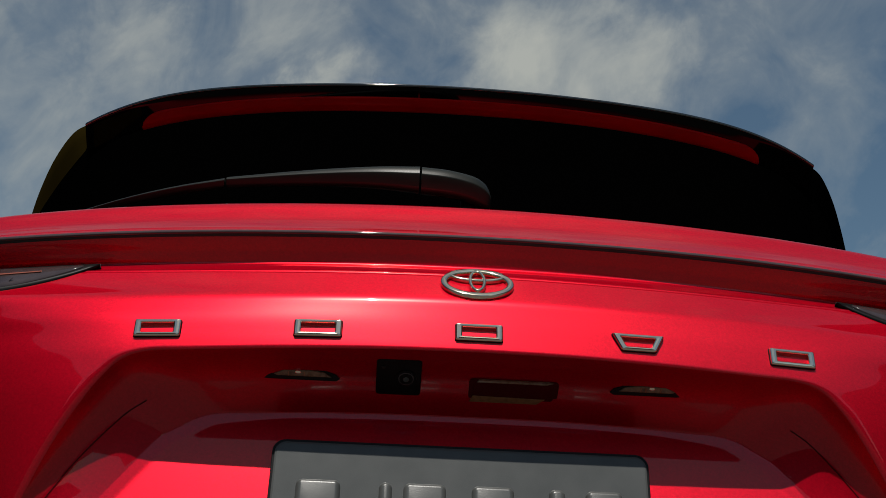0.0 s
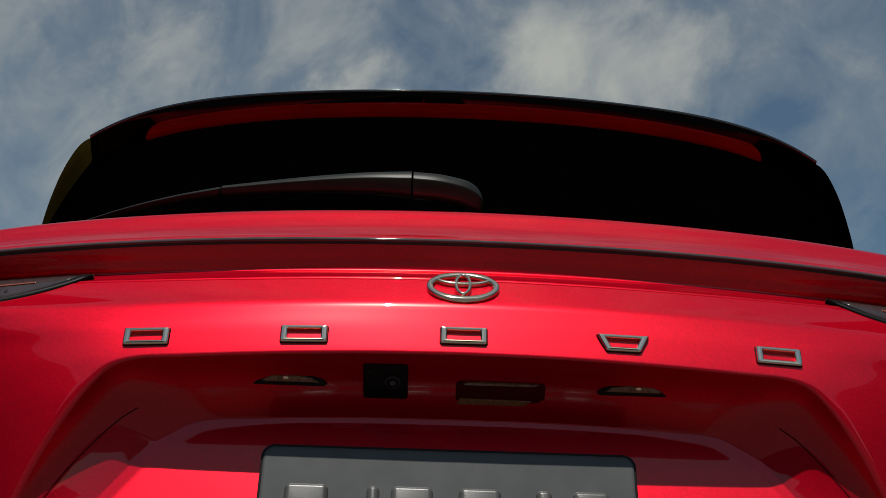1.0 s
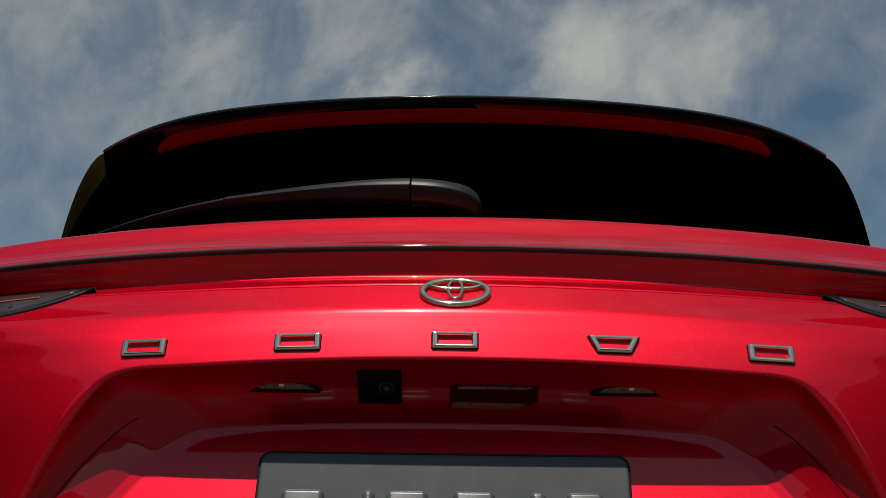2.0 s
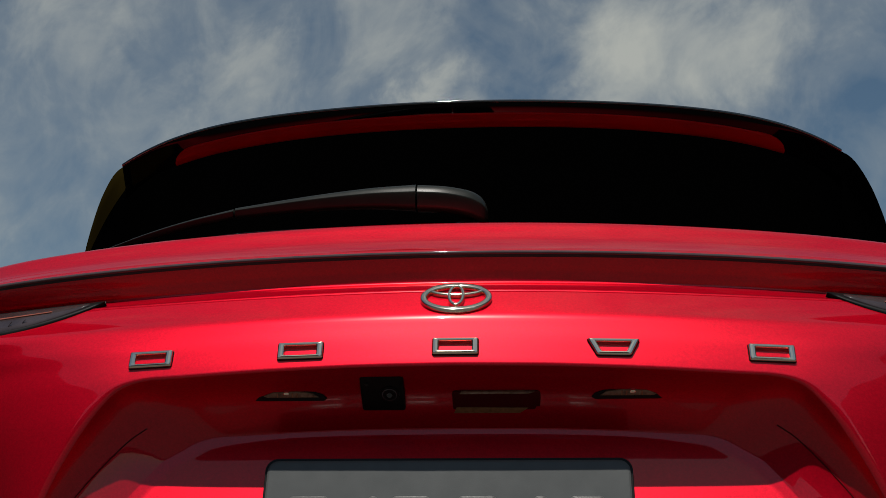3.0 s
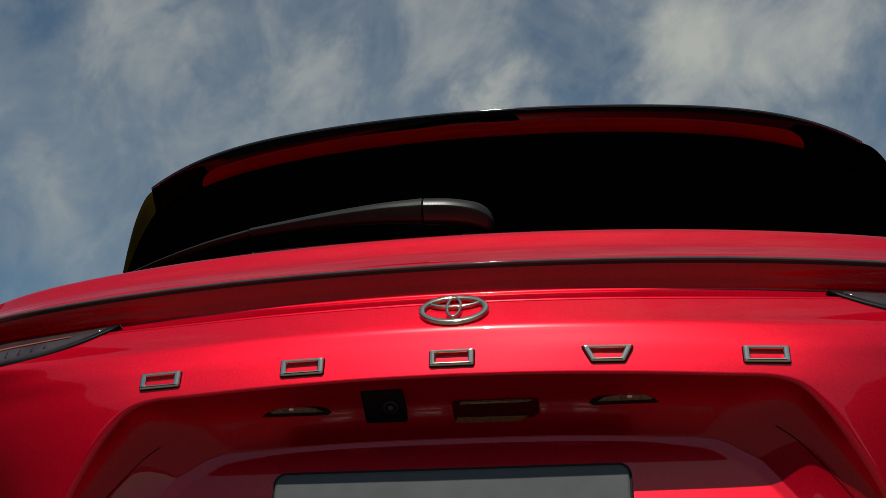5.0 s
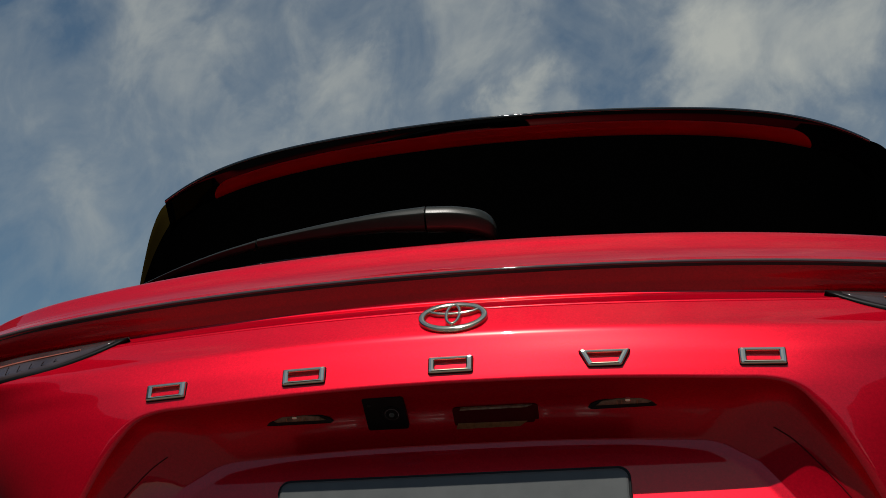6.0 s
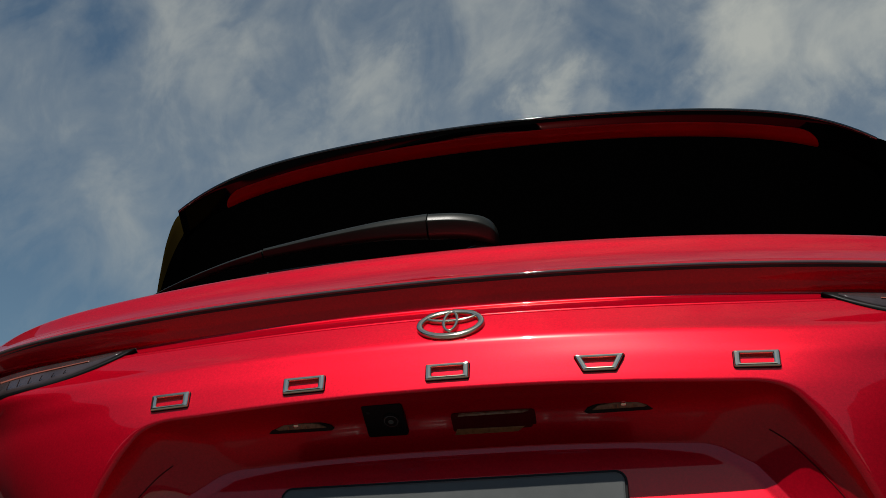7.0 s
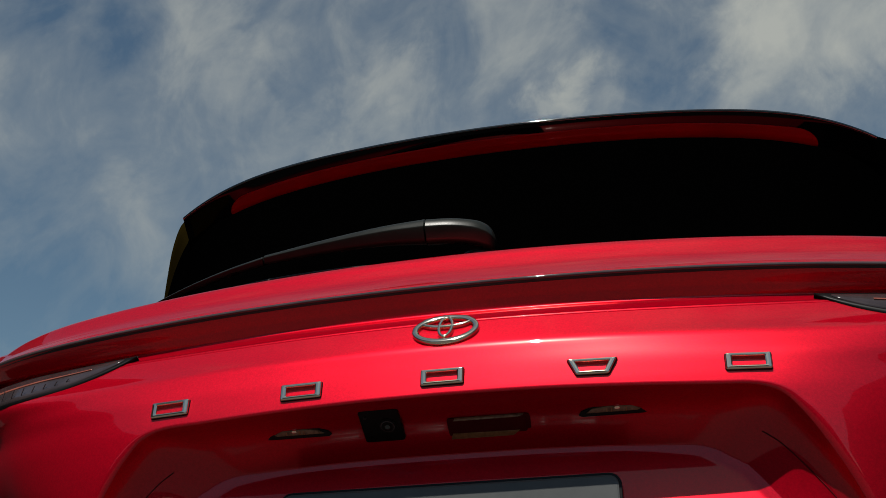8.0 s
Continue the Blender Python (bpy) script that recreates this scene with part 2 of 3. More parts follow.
# unseen side walls, added to block sky light and darken the flanks
build_side_darkening_wall(-10.0, 9.0, "darkening_wall_west")
build_side_darkening_wall(10.0, 9.0, "darkening_wall_east")

# ---- the car ----
car = tagged(new("car"), "red metallic sport utility car seen from behind with its tailgate closed", "car")
HALF = 0.80


def wrap(x, start=0.64, k=1.6):
    return k * max(0.0, abs(x) - start) ** 2


# lines across the tailgate, from the glass down to the upper crease: y, y by x2, then z by even powers of x / 0.5
LINES = [
    (0.250, 0.10, 1.150, -0.0172, 0.0003, -0.0009),
    (0.205, 0.10, 1.1620, -0.0172, 0.0003, -0.0009),
    (0.180, 0.10, 1.1665, -0.0172, 0.0003, -0.0009),
    (0.161, 0.10, 1.1660, -0.0172, 0.0003, -0.0009),
    (0.145, 0.10, 1.1480, -0.0165, 0.0001, -0.0008),
    (0.130, 0.10, 1.1308, -0.0155, -0.0003, -0.0006),
    (0.120, 0.10, 1.1220, -0.0145, -0.0008, -0.0004),
    (0.112, 0.10, 1.1157, -0.0135, -0.0012, -0.0002),
    (0.100, 0.10, 1.1071, -0.0125, -0.0018, 0.0),
    (0.090, 0.10, 1.1006, -0.0118, -0.0020, 0.0),
    (0.0848, 0.10, 1.0974, -0.0114, -0.0021, 0.0),
    (0.0814, 0.10, 1.0946, -0.0113, -0.0021, 0.0),
    (0.0793, 0.10, 1.0916, -0.0111, -0.0021, 0.0),
    (0.0791, 0.10, 1.0900, -0.0111, -0.0021, 0.0),
    (0.0800, 0.10, 1.0891, -0.0111, -0.0021, 0.0),
    (0.0835, 0.102, 1.0825, -0.0111, -0.0021, 0.0),
    (0.0870, 0.108, 1.0755, -0.0110, -0.0015, 0.0),
    (0.0905, 0.115, 1.0685, -0.0110, -0.0010, 0.0),
    (0.0925, 0.121, 1.0618, -0.0109, -0.0004, 0.0),
    (0.0936, 0.127, 1.0572, -0.0109, 0.0002, 0.0),
    (0.0937, 0.134, 1.0548, -0.0108, 0.0007, 0.0),
    (0.0929, 0.140, 1.0528, -0.0108, 0.0013, 0.0),
    (0.0914, 0.146, 1.0512, -0.0107, 0.0019, 0.0),
    (0.0886, 0.152, 1.0495, -0.0107, 0.0025, 0.0),
    (0.0850, 0.159, 1.0475, -0.0106, 0.0030, 0.0),
    (0.0785, 0.165, 1.0441, -0.0106, 0.0036, 0.0),
    (0.0715, 0.171, 1.0398, -0.0105, 0.0042, 0.0),
    (0.0645, 0.178, 1.0357, -0.0105, 0.0047, 0.0),
    (0.0580, 0.184, 1.0322, -0.0104, 0.0053, 0.0),
    (0.0520, 0.185, 1.0293, -0.0104, 0.0055, 0.0),
    (0.0511, 0.186, 1.0276, -0.0104, 0.0056, 0.0),
    (0.0480, 0.187, 1.0250, -0.0104, 0.0057, 0.0),
]


def line_point(line, x):
    y0, y2, z0, z2, z4, z6 = line
    q = min((x / 0.5) ** 2, 2.75)
    return Vector((x, y0 + y2 * x * x + wrap(x), z0 + z2 * q + z4 * q * q + z6 * q ** 3 + 0.25 * wrap(x) - (0.14 * max(0.0, abs(x) - 0.545) if z0 < 1.047 else 0.0)))


# body below the crease: height at the middle, y, y by x2
SECTION = [(0.20, 0.08, 0.10), (0.40, -0.010, 0.09), (0.60, -0.010, 0.08), (0.75, -0.0165, 0.08), (0.85, -0.0165, 0.08), (0.90, -0.0098, 0.08), (0.916, -0.0058, 0.08),
           (0.93, -0.0015, 0.08), (0.952, 0.0055, 0.085), (0.970, 0.0113, 0.110), (0.9815, 0.0150, 0.128), (0.9840, 0.0160, 0.134), (0.9865, 0.0176, 0.142), (0.9895, 0.0199, 0.150),
           (1.0, 0.0280, 0.170), (1.012, 0.0375, 0.182), (1.025, 0.0480, 0.187)]


def body_y(x, z):
    q = min((x / 0.5) ** 2, 2.2)
    w = z + 0.0104 * q - 0.0057 * q * q * min(1.0, max(0.0, (z - 0.95) / 0.07))
    w = min(max(w, SECTION[0][0]), SECTION[-1][0])
    for i in range(len(SECTION) - 1):
        if w <= SECTION[i + 1][0]:
            break
    a, b = SECTION[max(i - 1, 0)], SECTION[i]
    c, d = SECTION[i + 1], SECTION[min(i + 2, len(SECTION) - 1)]
    t = (w - b[0]) / (c[0] - b[0])
    val = []
    for k in (1, 2):
        m0 = (c[k] - a[k]) / (c[0] - a[0]) * (c[0] - b[0])
        m1 = (d[k] - b[k]) / (d[0] - b[0]) * (c[0] - b[0])
        val.append((2 * t ** 3 - 3 * t * t + 1) * b[k] + (t ** 3 - 2 * t * t + t) * m0 + (3 * t * t - 2 * t ** 3) * c[k] + (t ** 3 - t * t) * m1)
    low = min(1.0, max(0.0, (0.985 - z) / 0.07))
    return val[0] + val[1] * x * x + wrap(x) + 0.85 * low * low * (3 - 2 * low) * max(0.0, abs(x) - 0.42) ** 2 + 3.4 * max(0.0, 0.95 - z) ** 2 * min(1.0, max(0.0, (abs(x) - 0.48) / 0.22)) ** 2


XS = [HALF * (2 * i / 160 - 1) for i in range(161)]
LIP_XS = [0.875 * (2 * i / 176 - 1) for i in range(177)]


# outline of the recess's back wall, one half, in x and z
INNER = smooth_steps([(0.0, 0.855, 0), (0.10, 0.8545, 0), (0.19, 0.8520, 0), (0.27, 0.8475, 0), (0.312, 0.8445, 0), (0.335, 0.8375, 0), (0.352, 0.8265, 0),
                     (0.3645, 0.8185, 0), (0.380, 0.8050, 0), (0.4205, 0.7490, 0), (0.457, 0.6965, 0), (0.507, 0.6250, 0), (0.545, 0.555, 0)], 6)


def recess_wall(x, z):
    """The back wall's y: it leans up, and meets the ceiling and the flanks with a steeper band that widens at the corners."""
    near, hollow = 9.0, 0.0075
    for a, b in zip(INNER[:-1], INNER[1:]):
        ab, ap = b - a, Vector((abs(x), z, 0)) - a
        t = min(1.0, max(0.0, ap.dot(ab) / ab.dot(ab)))
        gap = (ap - ab * t).length
        if gap < near:
            px = a.x + ab.x * t
            k = min(1.0, max(0.0, (px - 0.22) / 0.13))
            near, hollow = gap, 0.0075 + 0.007 * k * k * (3 - 2 * k)
    return 0.094 - 0.37 * max(0.0, 0.860 - z) - 0.27 * max(0.0, hollow - near)


def build_tailgate():
    rows = [[line_point(line, x) for x in LIP_XS] for line in LINES]
    # refine between the lines with a smooth curve
    cols = [smooth_steps([r[j] for r in rows], 3) for j in range(len(LIP_XS))]
    fine = [[c[i] for c in cols] for i in range(len(cols[0]))]
    verts, faces = loft(fine)
    upper = link_mesh("tailgate_lip", verts, faces, PAINT, car, "red painted ducktail lip")
    # lower panel with the plate recess, in U-shaped strips
    edge = smooth_steps([(0.0, 0.9145, 0), (0.12, 0.9130, 0), (0.24, 0.9085, 0), (0.34, 0.9030, 0), (0.383, 0.9005, 0), (0.408, 0.8945, 0), (0.4245, 0.8845, 0),
                         (0.4375, 0.8690, 0), (0.455, 0.8425, 0), (0.484, 0.7890, 0), (0.513, 0.7240, 0), (0.548, 0.6450, 0), (0.58, 0.57, 0)], 6)
    n = len(edge)
    outs = []
    for i in range(n):
        f = i / (n - 1)
        if f < 0.62:
            x = HALF * (f / 0.62)
            p = line_point(LINES[-1], x)
            outs.append((x, p.z))
        else:
            g0 = (f - 0.62) / 0.38
            zt = line_point(LINES[-1], HALF).z
            outs.append((HALF, zt + (0.57 - zt) * g0))
    rows = []
    for k in range(25):
        s = 1 - k / 24
        row = []
        for (ox, oz), e in zip(outs, edge):
            x, z = e.x + (ox - e.x) * s, e.y + (oz - e.y) * s
            row.append(Vector((x, body_y(x, z), z)))
        rows.append(row)
    # how far in, how deep under the top edge, how deep beside the flanks
    steps = [(0.010, 0.0012, 0.0034), (0.030, 0.0050, 0.0100), (0.080, 0.0150, 0.0225), (0.164, 0.0260, 0.0350), (0.320, 0.0420, 0.0490), (0.475, 0.0510, 0.0575),
             (0.787, 0.0665, 0.0715), (0.95, 0.0775, 0.0780), (0.985, 0.0793, 0.0795), (1.0, 0.080, 0.080)]
    for f, d_top, d_side in steps:
        row = []
        for i, (e, w) in enumerate(zip(edge, INNER)):
            x, z = e.x + (w.x - e.x) * f, e.y + (w.y - e.y) * f
            side = min(1.0, max(0.0, (abs(e.x) - 0.36) / 0.07))
            d = d_top + (d_side - d_top) * side
            y0 = body_y(e.x, e.y)
            row.append(Vector((x, y0 + d * (recess_wall(w.x, w.y) - y0) / 0.08, z)))
        rows.append(row)
    last = rows[-1]
    # the joint that runs down each flank
    gap = []
    for i, (e, w) in enumerate(zip(edge, INNER)):
        if e.x < 0.430:
            continue
        f0 = 0.50 - 0.18 * min(1.0, (e.x - 0.43) / 0.08)
        line = []
        for f, lift in ((f0 - 0.008, 0.0), (f0 - 0.005, 0.0004), (f0 + 0.005, 0.0004), (f0 + 0.008, 0.0)):
            for a, b in zip(steps[:-1], steps[1:]):
                if a[0] <= f <= b[0]:
                    d = a[2] + (b[2] - a[2]) * (f - a[0]) / (b[0] - a[0])
            y0 = body_y(e.x, e.y)
            line.append(Vector((e.x + (w.x - e.x) * f, y0 + d * (recess_wall(w.x, w.y) - y0) / 0.08 - lift - 0.0004, e.y + (w.y - e.y) * f)))
        gap.append(line)
    for f in (0.004, 0.010, 0.018, 0.0245, 0.027, 0.034, 0.043, 0.055, 0.07, 0.09, 0.115, 0.145, 0.18, 0.23, 0.30, 0.40, 0.55, 0.75, 1.0):
        row = []
        for w in last:
            x, z = w.x + (0.8 * w.x - w.x) * f, w.z + (0.57 - w.z) * f
            row.append(Vector((x, recess_wall(x, z), z)))
        rows.append(row)
    full = []
    for r in rows:
        full.append([Vector((-p.x, p.y, p.z)) for p in r[:0:-1]] + r)
    verts, faces = loft(full)
    body = link_mesh("tailgate", verts, faces, PAINT, car, "red painted tailgate panel with a number plate recess")
    for s in (-1, 1):
        link_mesh("panel_joint", *loft([[Vector((s * p.x, p.y, p.z)) for p in r] for r in gap]), SLOT, body, "thin dark joint down the recess flank")
    return upper, body


def build_edge_reflection():
    """An added grey strip that paints the sky's reflection along the lip's lower edge."""
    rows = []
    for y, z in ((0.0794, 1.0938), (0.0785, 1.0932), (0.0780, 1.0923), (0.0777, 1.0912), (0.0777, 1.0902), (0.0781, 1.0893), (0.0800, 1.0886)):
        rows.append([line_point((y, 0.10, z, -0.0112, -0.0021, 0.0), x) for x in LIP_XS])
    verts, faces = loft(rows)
    return link_mesh("edge_reflection", verts, faces, EDGE_AND_RIB_GREY, lip, "thin grey strip painted as the sky's reflection on the lip edge")


def build_edge_shade():
    """An added black strip that stands for the shadow line under the lip edge."""
    rows = []
    for y, z in ((0.0796, 1.0890), (0.0797, 1.0886), (0.0806, 1.0870), (0.0815, 1.0853), (0.0824, 1.0850)):
        rows.append([line_point((y, 0.1015, z, -0.0111, -0.0021, 0.0), x) for x in LIP_XS])
    return link_mesh("edge_shade", *loft(rows), RUBBER, lip, "black rubber joint under the lip strip")


lip, tailgate = build_tailgate()
build_edge_reflection()
build_edge_shade()


# ---- lower bumper and sides close the car ----
def build_bumper():
    rows = []
    for z in (0.57, 0.50, 0.42, 0.34, 0.27, 0.24):
        rows.append([Vector((x, (-0.01 if z > 0.45 else 0.02) + (0.06 if z < 0.3 else 0) + 0.08 * x * x + wrap(x), z)) for x in XS])
    rows.append([Vector((x, 1.4, 0.24)) for x in XS])
    verts, faces = loft(rows)
    return link_mesh("bumper", verts, faces, PAINT, car, "red painted rear bumper")


def build_side(s):
    rows = []
    for z, x, y0 in ((1.055, 0.865, 0.0), (1.03, 0.88, 0.0), (1.0, 0.895, 0.0), (0.85, 0.91, 0.0), (0.6, 0.92, 0.0), (0.4, 0.91, 0.0), (0.24, 0.88, 0.0)):
        row = []
        ya = line_point(LINES[6], HALF).y if z > 1.05 else (line_point(LINES[-1], HALF).y if z > 0.95 else body_y(HALF, z))
        for i in range(17):
            f = i / 16
            bulge = (x - 0.80) * math.sin(min(1.0, f * 3) * math.pi / 2)
            row.append(Vector((s * (0.80 + bulge), ya + (2.6 - ya) * f ** 2, z)))
        rows.append(row)
    verts, faces = loft(rows)
    return link_mesh("quarter_panel", verts, faces, PAINT, car, "red painted rear quarter panel")


build_bumper()
build_side(-1)
build_side(1)


def build_wheel(x, y):
    wheel = new("wheel")
    wheel.parent = car
    wheel.matrix_local = Matrix.Translation((x, y, 0.36))
    prof = [(0.225, -0.10), (0.26, -0.112), (0.33, -0.115), (0.352, -0.10), (0.36, -0.06), (0.36, 0.06), (0.352, 0.10), (0.33, 0.115), (0.26, 0.112), (0.225, 0.10)]
    rows = [[Vector((w, r * math.cos(t), r * math.sin(t))) for t in [2 * math.pi * k / 40 for k in range(40)]] for r, w in prof]
    link_mesh("tyre", *loft(rows, True), RUBBER, wheel, "black rubber tyre")
    prof = [(0.226, 0.10), (0.21, 0.085), (0.07, 0.07), (0.06, 0.085), (0.001, 0.085)]
    k0 = 1 if x > 0 else -1
    rows = [[Vector((k0 * w, r * math.cos(t), r * math.sin(t))) for t in [2 * math.pi * k / 40 for k in range(40)]] for r, w in prof]
    link_mesh("rim", *loft(rows, True), CHROME, wheel, "grey metal wheel rim")


for wx in (-0.80, 0.80):
    for wy in (0.95, 3.70):
        build_wheel(wx, wy)


def build_front():
    """Plain roof, cabin and bonnet that close the car ahead of the rear window."""
    def ring(y, half, top, low):
        return [Vector((-half, y, low)), Vector((-half, y, top - 0.10)), Vector((-half * 0.86, y, top - 0.02)), Vector((-half * 0.45, y, top)), Vector((half * 0.45, y, top)),
                Vector((half * 0.86, y, top - 0.02)), Vector((half, y, top - 0.10)), Vector((half, y, low))]
    cabin = [ring(1.20, 0.78, 1.655, 1.10), ring(1.8, 0.80, 1.67, 1.10), ring(2.4, 0.80, 1.655, 1.10), ring(2.8, 0.79, 1.60, 1.10), ring(3.5, 0.76, 1.14, 0.99)]
    link_mesh("cabin", *loft(cabin), GLOSS_BLACK, car, "gloss black roof and cabin")
    nose = [ring(2.55, 0.91, 1.10, 0.24), ring(3.2, 0.92, 1.08, 0.24), ring(4.2, 0.90, 0.98, 0.24), ring(4.6, 0.82, 0.86, 0.26), ring(4.72, 0.70, 0.70, 0.32)]
    verts, faces = loft(nose)
    faces.append(tuple(range(len(verts) - 8, len(verts))))
    link_mesh("bonnet", verts, faces, PAINT, car, "red painted front body and bonnet")


build_front()


# ---- spoiler, glass, pillars, roof ----
def spoiler_edge(x):
    q = (x / 0.5) ** 2
    return Vector((x, 0.652 + 0.10 * x * x, 1.620 - 0.0228 * q + 0.0069 * q * q - 0.0093 * q ** 3))


def glass_top(x):
    q = (x / 0.5) ** 2
    return Vector((x, 0.674 + 0.075 * x * x + wrap(x, 0.5, 0.6), 1.571 - 0.0205 * q - 0.0115 * q * q))


def glass_low(x):
    return Vector((x, 0.235 + 0.10 * x * x + wrap(x, 0.45, 5.0), 1.155 - 0.010 * (x / 0.5) ** 2))


SX = [0.718 * (2 * i / 96 - 1) for i in range(97)]


def build_spoiler():
    cols = []
    for x in SX:
        e, b = spoiler_edge(x), glass_top(x)
        prof = [Vector((x, 1.25, e.z + 0.035)), Vector((x, 0.95, e.z + 0.030)), e + Vector((0, 0.10, 0.012)), e + Vector((0, 0.02, 0.0045)), e + Vector((0, 0.009, 0.0028)), e + Vector((0, 0.0045, 0.0017)), e + Vector((0, 0.0018, 0.0004)), e + Vector((0, 0.0004, -0.0012))]
        e = e + Vector((0, 0.0002, -0.0022))
        # the face under the trailing edge: its lean grows downwards, then holds
        face, y, z = [], 0.0, 0.0
        ends = 7.0 * min(1.0, max(0.0, (abs(x) - 0.54) / 0.10)) ** 2
        for i in range(12):
            f = (i + 0.5) / 12
            lean = radians(29 + 5.2 * min(1.0, f / 0.08) + 1.8 * f + ends)
            y, z = y + math.sin(lean), z - math.cos(lean)
            face.append((y, z))
        k = (e.z - b.z) / -z
        prof += [Vector((x, e.y + k * fy, e.z + k * fz)) for fy, fz in face]
        low = prof[-1]
        prof += [low + Vector((0, 0.03, 0.006)), low + Vector((0, 0.10, 0.006))]
        cols.append(prof)
    rows = [[c[i] for c in cols] for i in range(len(cols[0]))]
    verts, faces = loft(rows)
    n, m = len(SX), len(rows)
    body = link_mesh("roof_spoiler", verts, faces, GLOSS_BLACK, car, "gloss black roof spoiler over the rear window")
    trim = []
    trim.append([spoiler_edge(x) + Vector((0, 0.016, 0.0052)) for x in SX])
    for k in range(11):
        a = radians(78 - 12 * k)
        trim.append([spoiler_edge(x) + Vector((0, 0.0034 - 0.0040 * math.cos(a), -0.0018 + 0.0040 * math.sin(a))) for x in SX])
    link_mesh("edge_trim", *loft(trim), RIM, body, "thin glossy trailing edge")
    # overlay that paints the olive reflection on the left spoiler end
    end = [[cols[k][i] + Vector((-0.0006, -0.0010, -0.0004)) for i in range(9, 20)] for k in range(1, 8)]
    end = [r[:max(4, 11 - int(1.3 * i))] + [r[max(4, 11 - int(1.3 * i)) - 1]] * (11 - max(4, 11 - int(1.3 * i))) for i, r in enumerate(end)]
    link_mesh("end_reflection", *loft(end), OLIVE_REFLECTION, body, "dark olive-tinted spoiler end")
    for k in (0, n - 1):
        link_mesh("end_cap", [verts[i * n + k] for i in range(m)], [tuple(range(m))], GLASS, body, smooth=False)
    return body


def build_window():
    rows = []
    for i in range(13):
        f = i / 12
        row = []
        for x in SX:
            a, b = glass_low(x), glass_top(x)
            p = a.lerp(b, f)
            bow = -0.020 * math.sin(math.pi * f)
            row.append(p + Vector((0, -0.7 * bow, 0.7 * bow)))
        rows.append(row)
    verts, faces = loft(rows)
    return link_mesh("rear_window", verts, faces, GLASS, car, "black privacy glass rear window")


def build_pillar(s):
    out = smooth_steps([(0.722, 0.764, 1.552), (0.764, 0.79, 1.540), (0.811, 0.85, 1.512), (0.850, 0.91, 1.470), (0.872, 0.94, 1.41), (0.885, 0.95, 1.30), (0.89, 0.95, 1.12)], 6)
    n = len(out)
    edge = [glass_top(0.716).lerp(glass_low(0.716), i / (n - 1)) + Vector((0, 0.006, 0)) for i in range(n)]
    black, olive = [], []
    for i, (o, e) in enumerate(zip(out, edge)):
        far = o + Vector((0.012, 0.5, 0.004))
        cut = 0.74 * max(0.0, 1 - (i / (n * 0.80)) ** 1.1)
        bow = Vector((0.010, -0.008, 0))
        mid = o.lerp(e, cut)
        olive.append([far, o + Vector((0.004, 0.05, 0)), o, o.lerp(mid, 0.5) + bow * (0.5 * cut), mid])
        black.append([mid + Vector((0, 0.002, 0)), mid.lerp(e, 0.5) + bow * 0.4, e, e + Vector((-0.05, 0.05, 0))])
    # only the left fin has the reflection painted into its colour
    for rows, name, mat, label in ((olive, "side_fin", OLIVE_REFLECTION if s < 0 else GLASS, "black side fin with an olive reflection painted on" if s < 0 else "black side fin"), (black, "pillar_trim", GLASS, "black pillar trim beside the rear window")):
        verts, faces = loft([[Vector((s * p.x, p.y, p.z)) for p in r] for r in rows])
        link_mesh(name, verts, faces, mat, car, label)


def build_stop_lamp():
    """The long red lens on the lower half of the spoiler's face."""
    end = 0.612
    rows = []
    for i in range(81):
        a = 2 * i / 80 - 1
        x = end * math.copysign(1 - (1 - abs(a)) ** 1.6, a)
        short = 1 - math.sqrt(max(0.0, 1 - max(0.0, (abs(x) - end + 0.035) / 0.035) ** 2))
        e, b = spoiler_edge(x), glass_top(x)
        row = []
        for k in range(7):
            g0 = k / 6
            f = 0.42 + 0.34 * short + (0.565 - 0.50 * short) * g0
            z = e.z + (b.z - e.z) * f
            y = e.y + (e.z - z) * 0.675 - 0.0004 - 0.0024 * math.sin(math.pi * min(1.0, max(0.0, 0.1 + 0.9 * g0)))
            row.append(Vector((x, y, z)))
        low = row[-1]
        row = [row[0] + Vector((0, 0.003, 0.0))] + row + [low + Vector((0, 0.010, 0.002))]
        rows.append(row)
    verts, faces = loft(rows)
    return link_mesh("stop_lamp", verts, faces, STOP, car, "long deep red stop lamp lens under the spoiler")


build_spoiler()
build_stop_lamp()
build_window()
build_pillar(-1)
build_pillar(1)


# ---- wiper ----
def tube(points, sizes, mat, name, parent, label=""):
    """A flattened rod along points; sizes: half width across the view and half height."""
    rows = []
    section = smooth_steps([(x, z, 0) for x, z in ((-0.40, -0.95), (-0.72, -0.42), (-0.98, 0.06), (-0.99, 0.20), (-0.80, 0.58), (-0.42, 0.90), (0.15, 1.0), (0.75, 0.70), (0.95, 0.0), (0.5, -0.9), (0.0, -1.0))], 2)[:-1]
    for p, (a, b) in zip(points, sizes):
        ring = [Vector(p) + Vector((0, a * q.x, b * q.y)) for q in section]
        rows.append(ring)
    first = [a.lerp(b, 0.04) for a, b in zip(rows[0], rows[1])]
    last = [a.lerp(b, 0.04) for a, b in zip(rows[-1], rows[-2])]
    rows = [rows[0], first] + rows[1:-1] + [last, rows[-1]]
    verts, faces = loft(rows, True)
    n = len(verts)
    k = len(rows[0])
    faces.append(tuple(range(k))[::-1])
    faces.append(tuple(range(n - k, n)))
    return link_mesh(name, verts, faces, mat, parent, label)


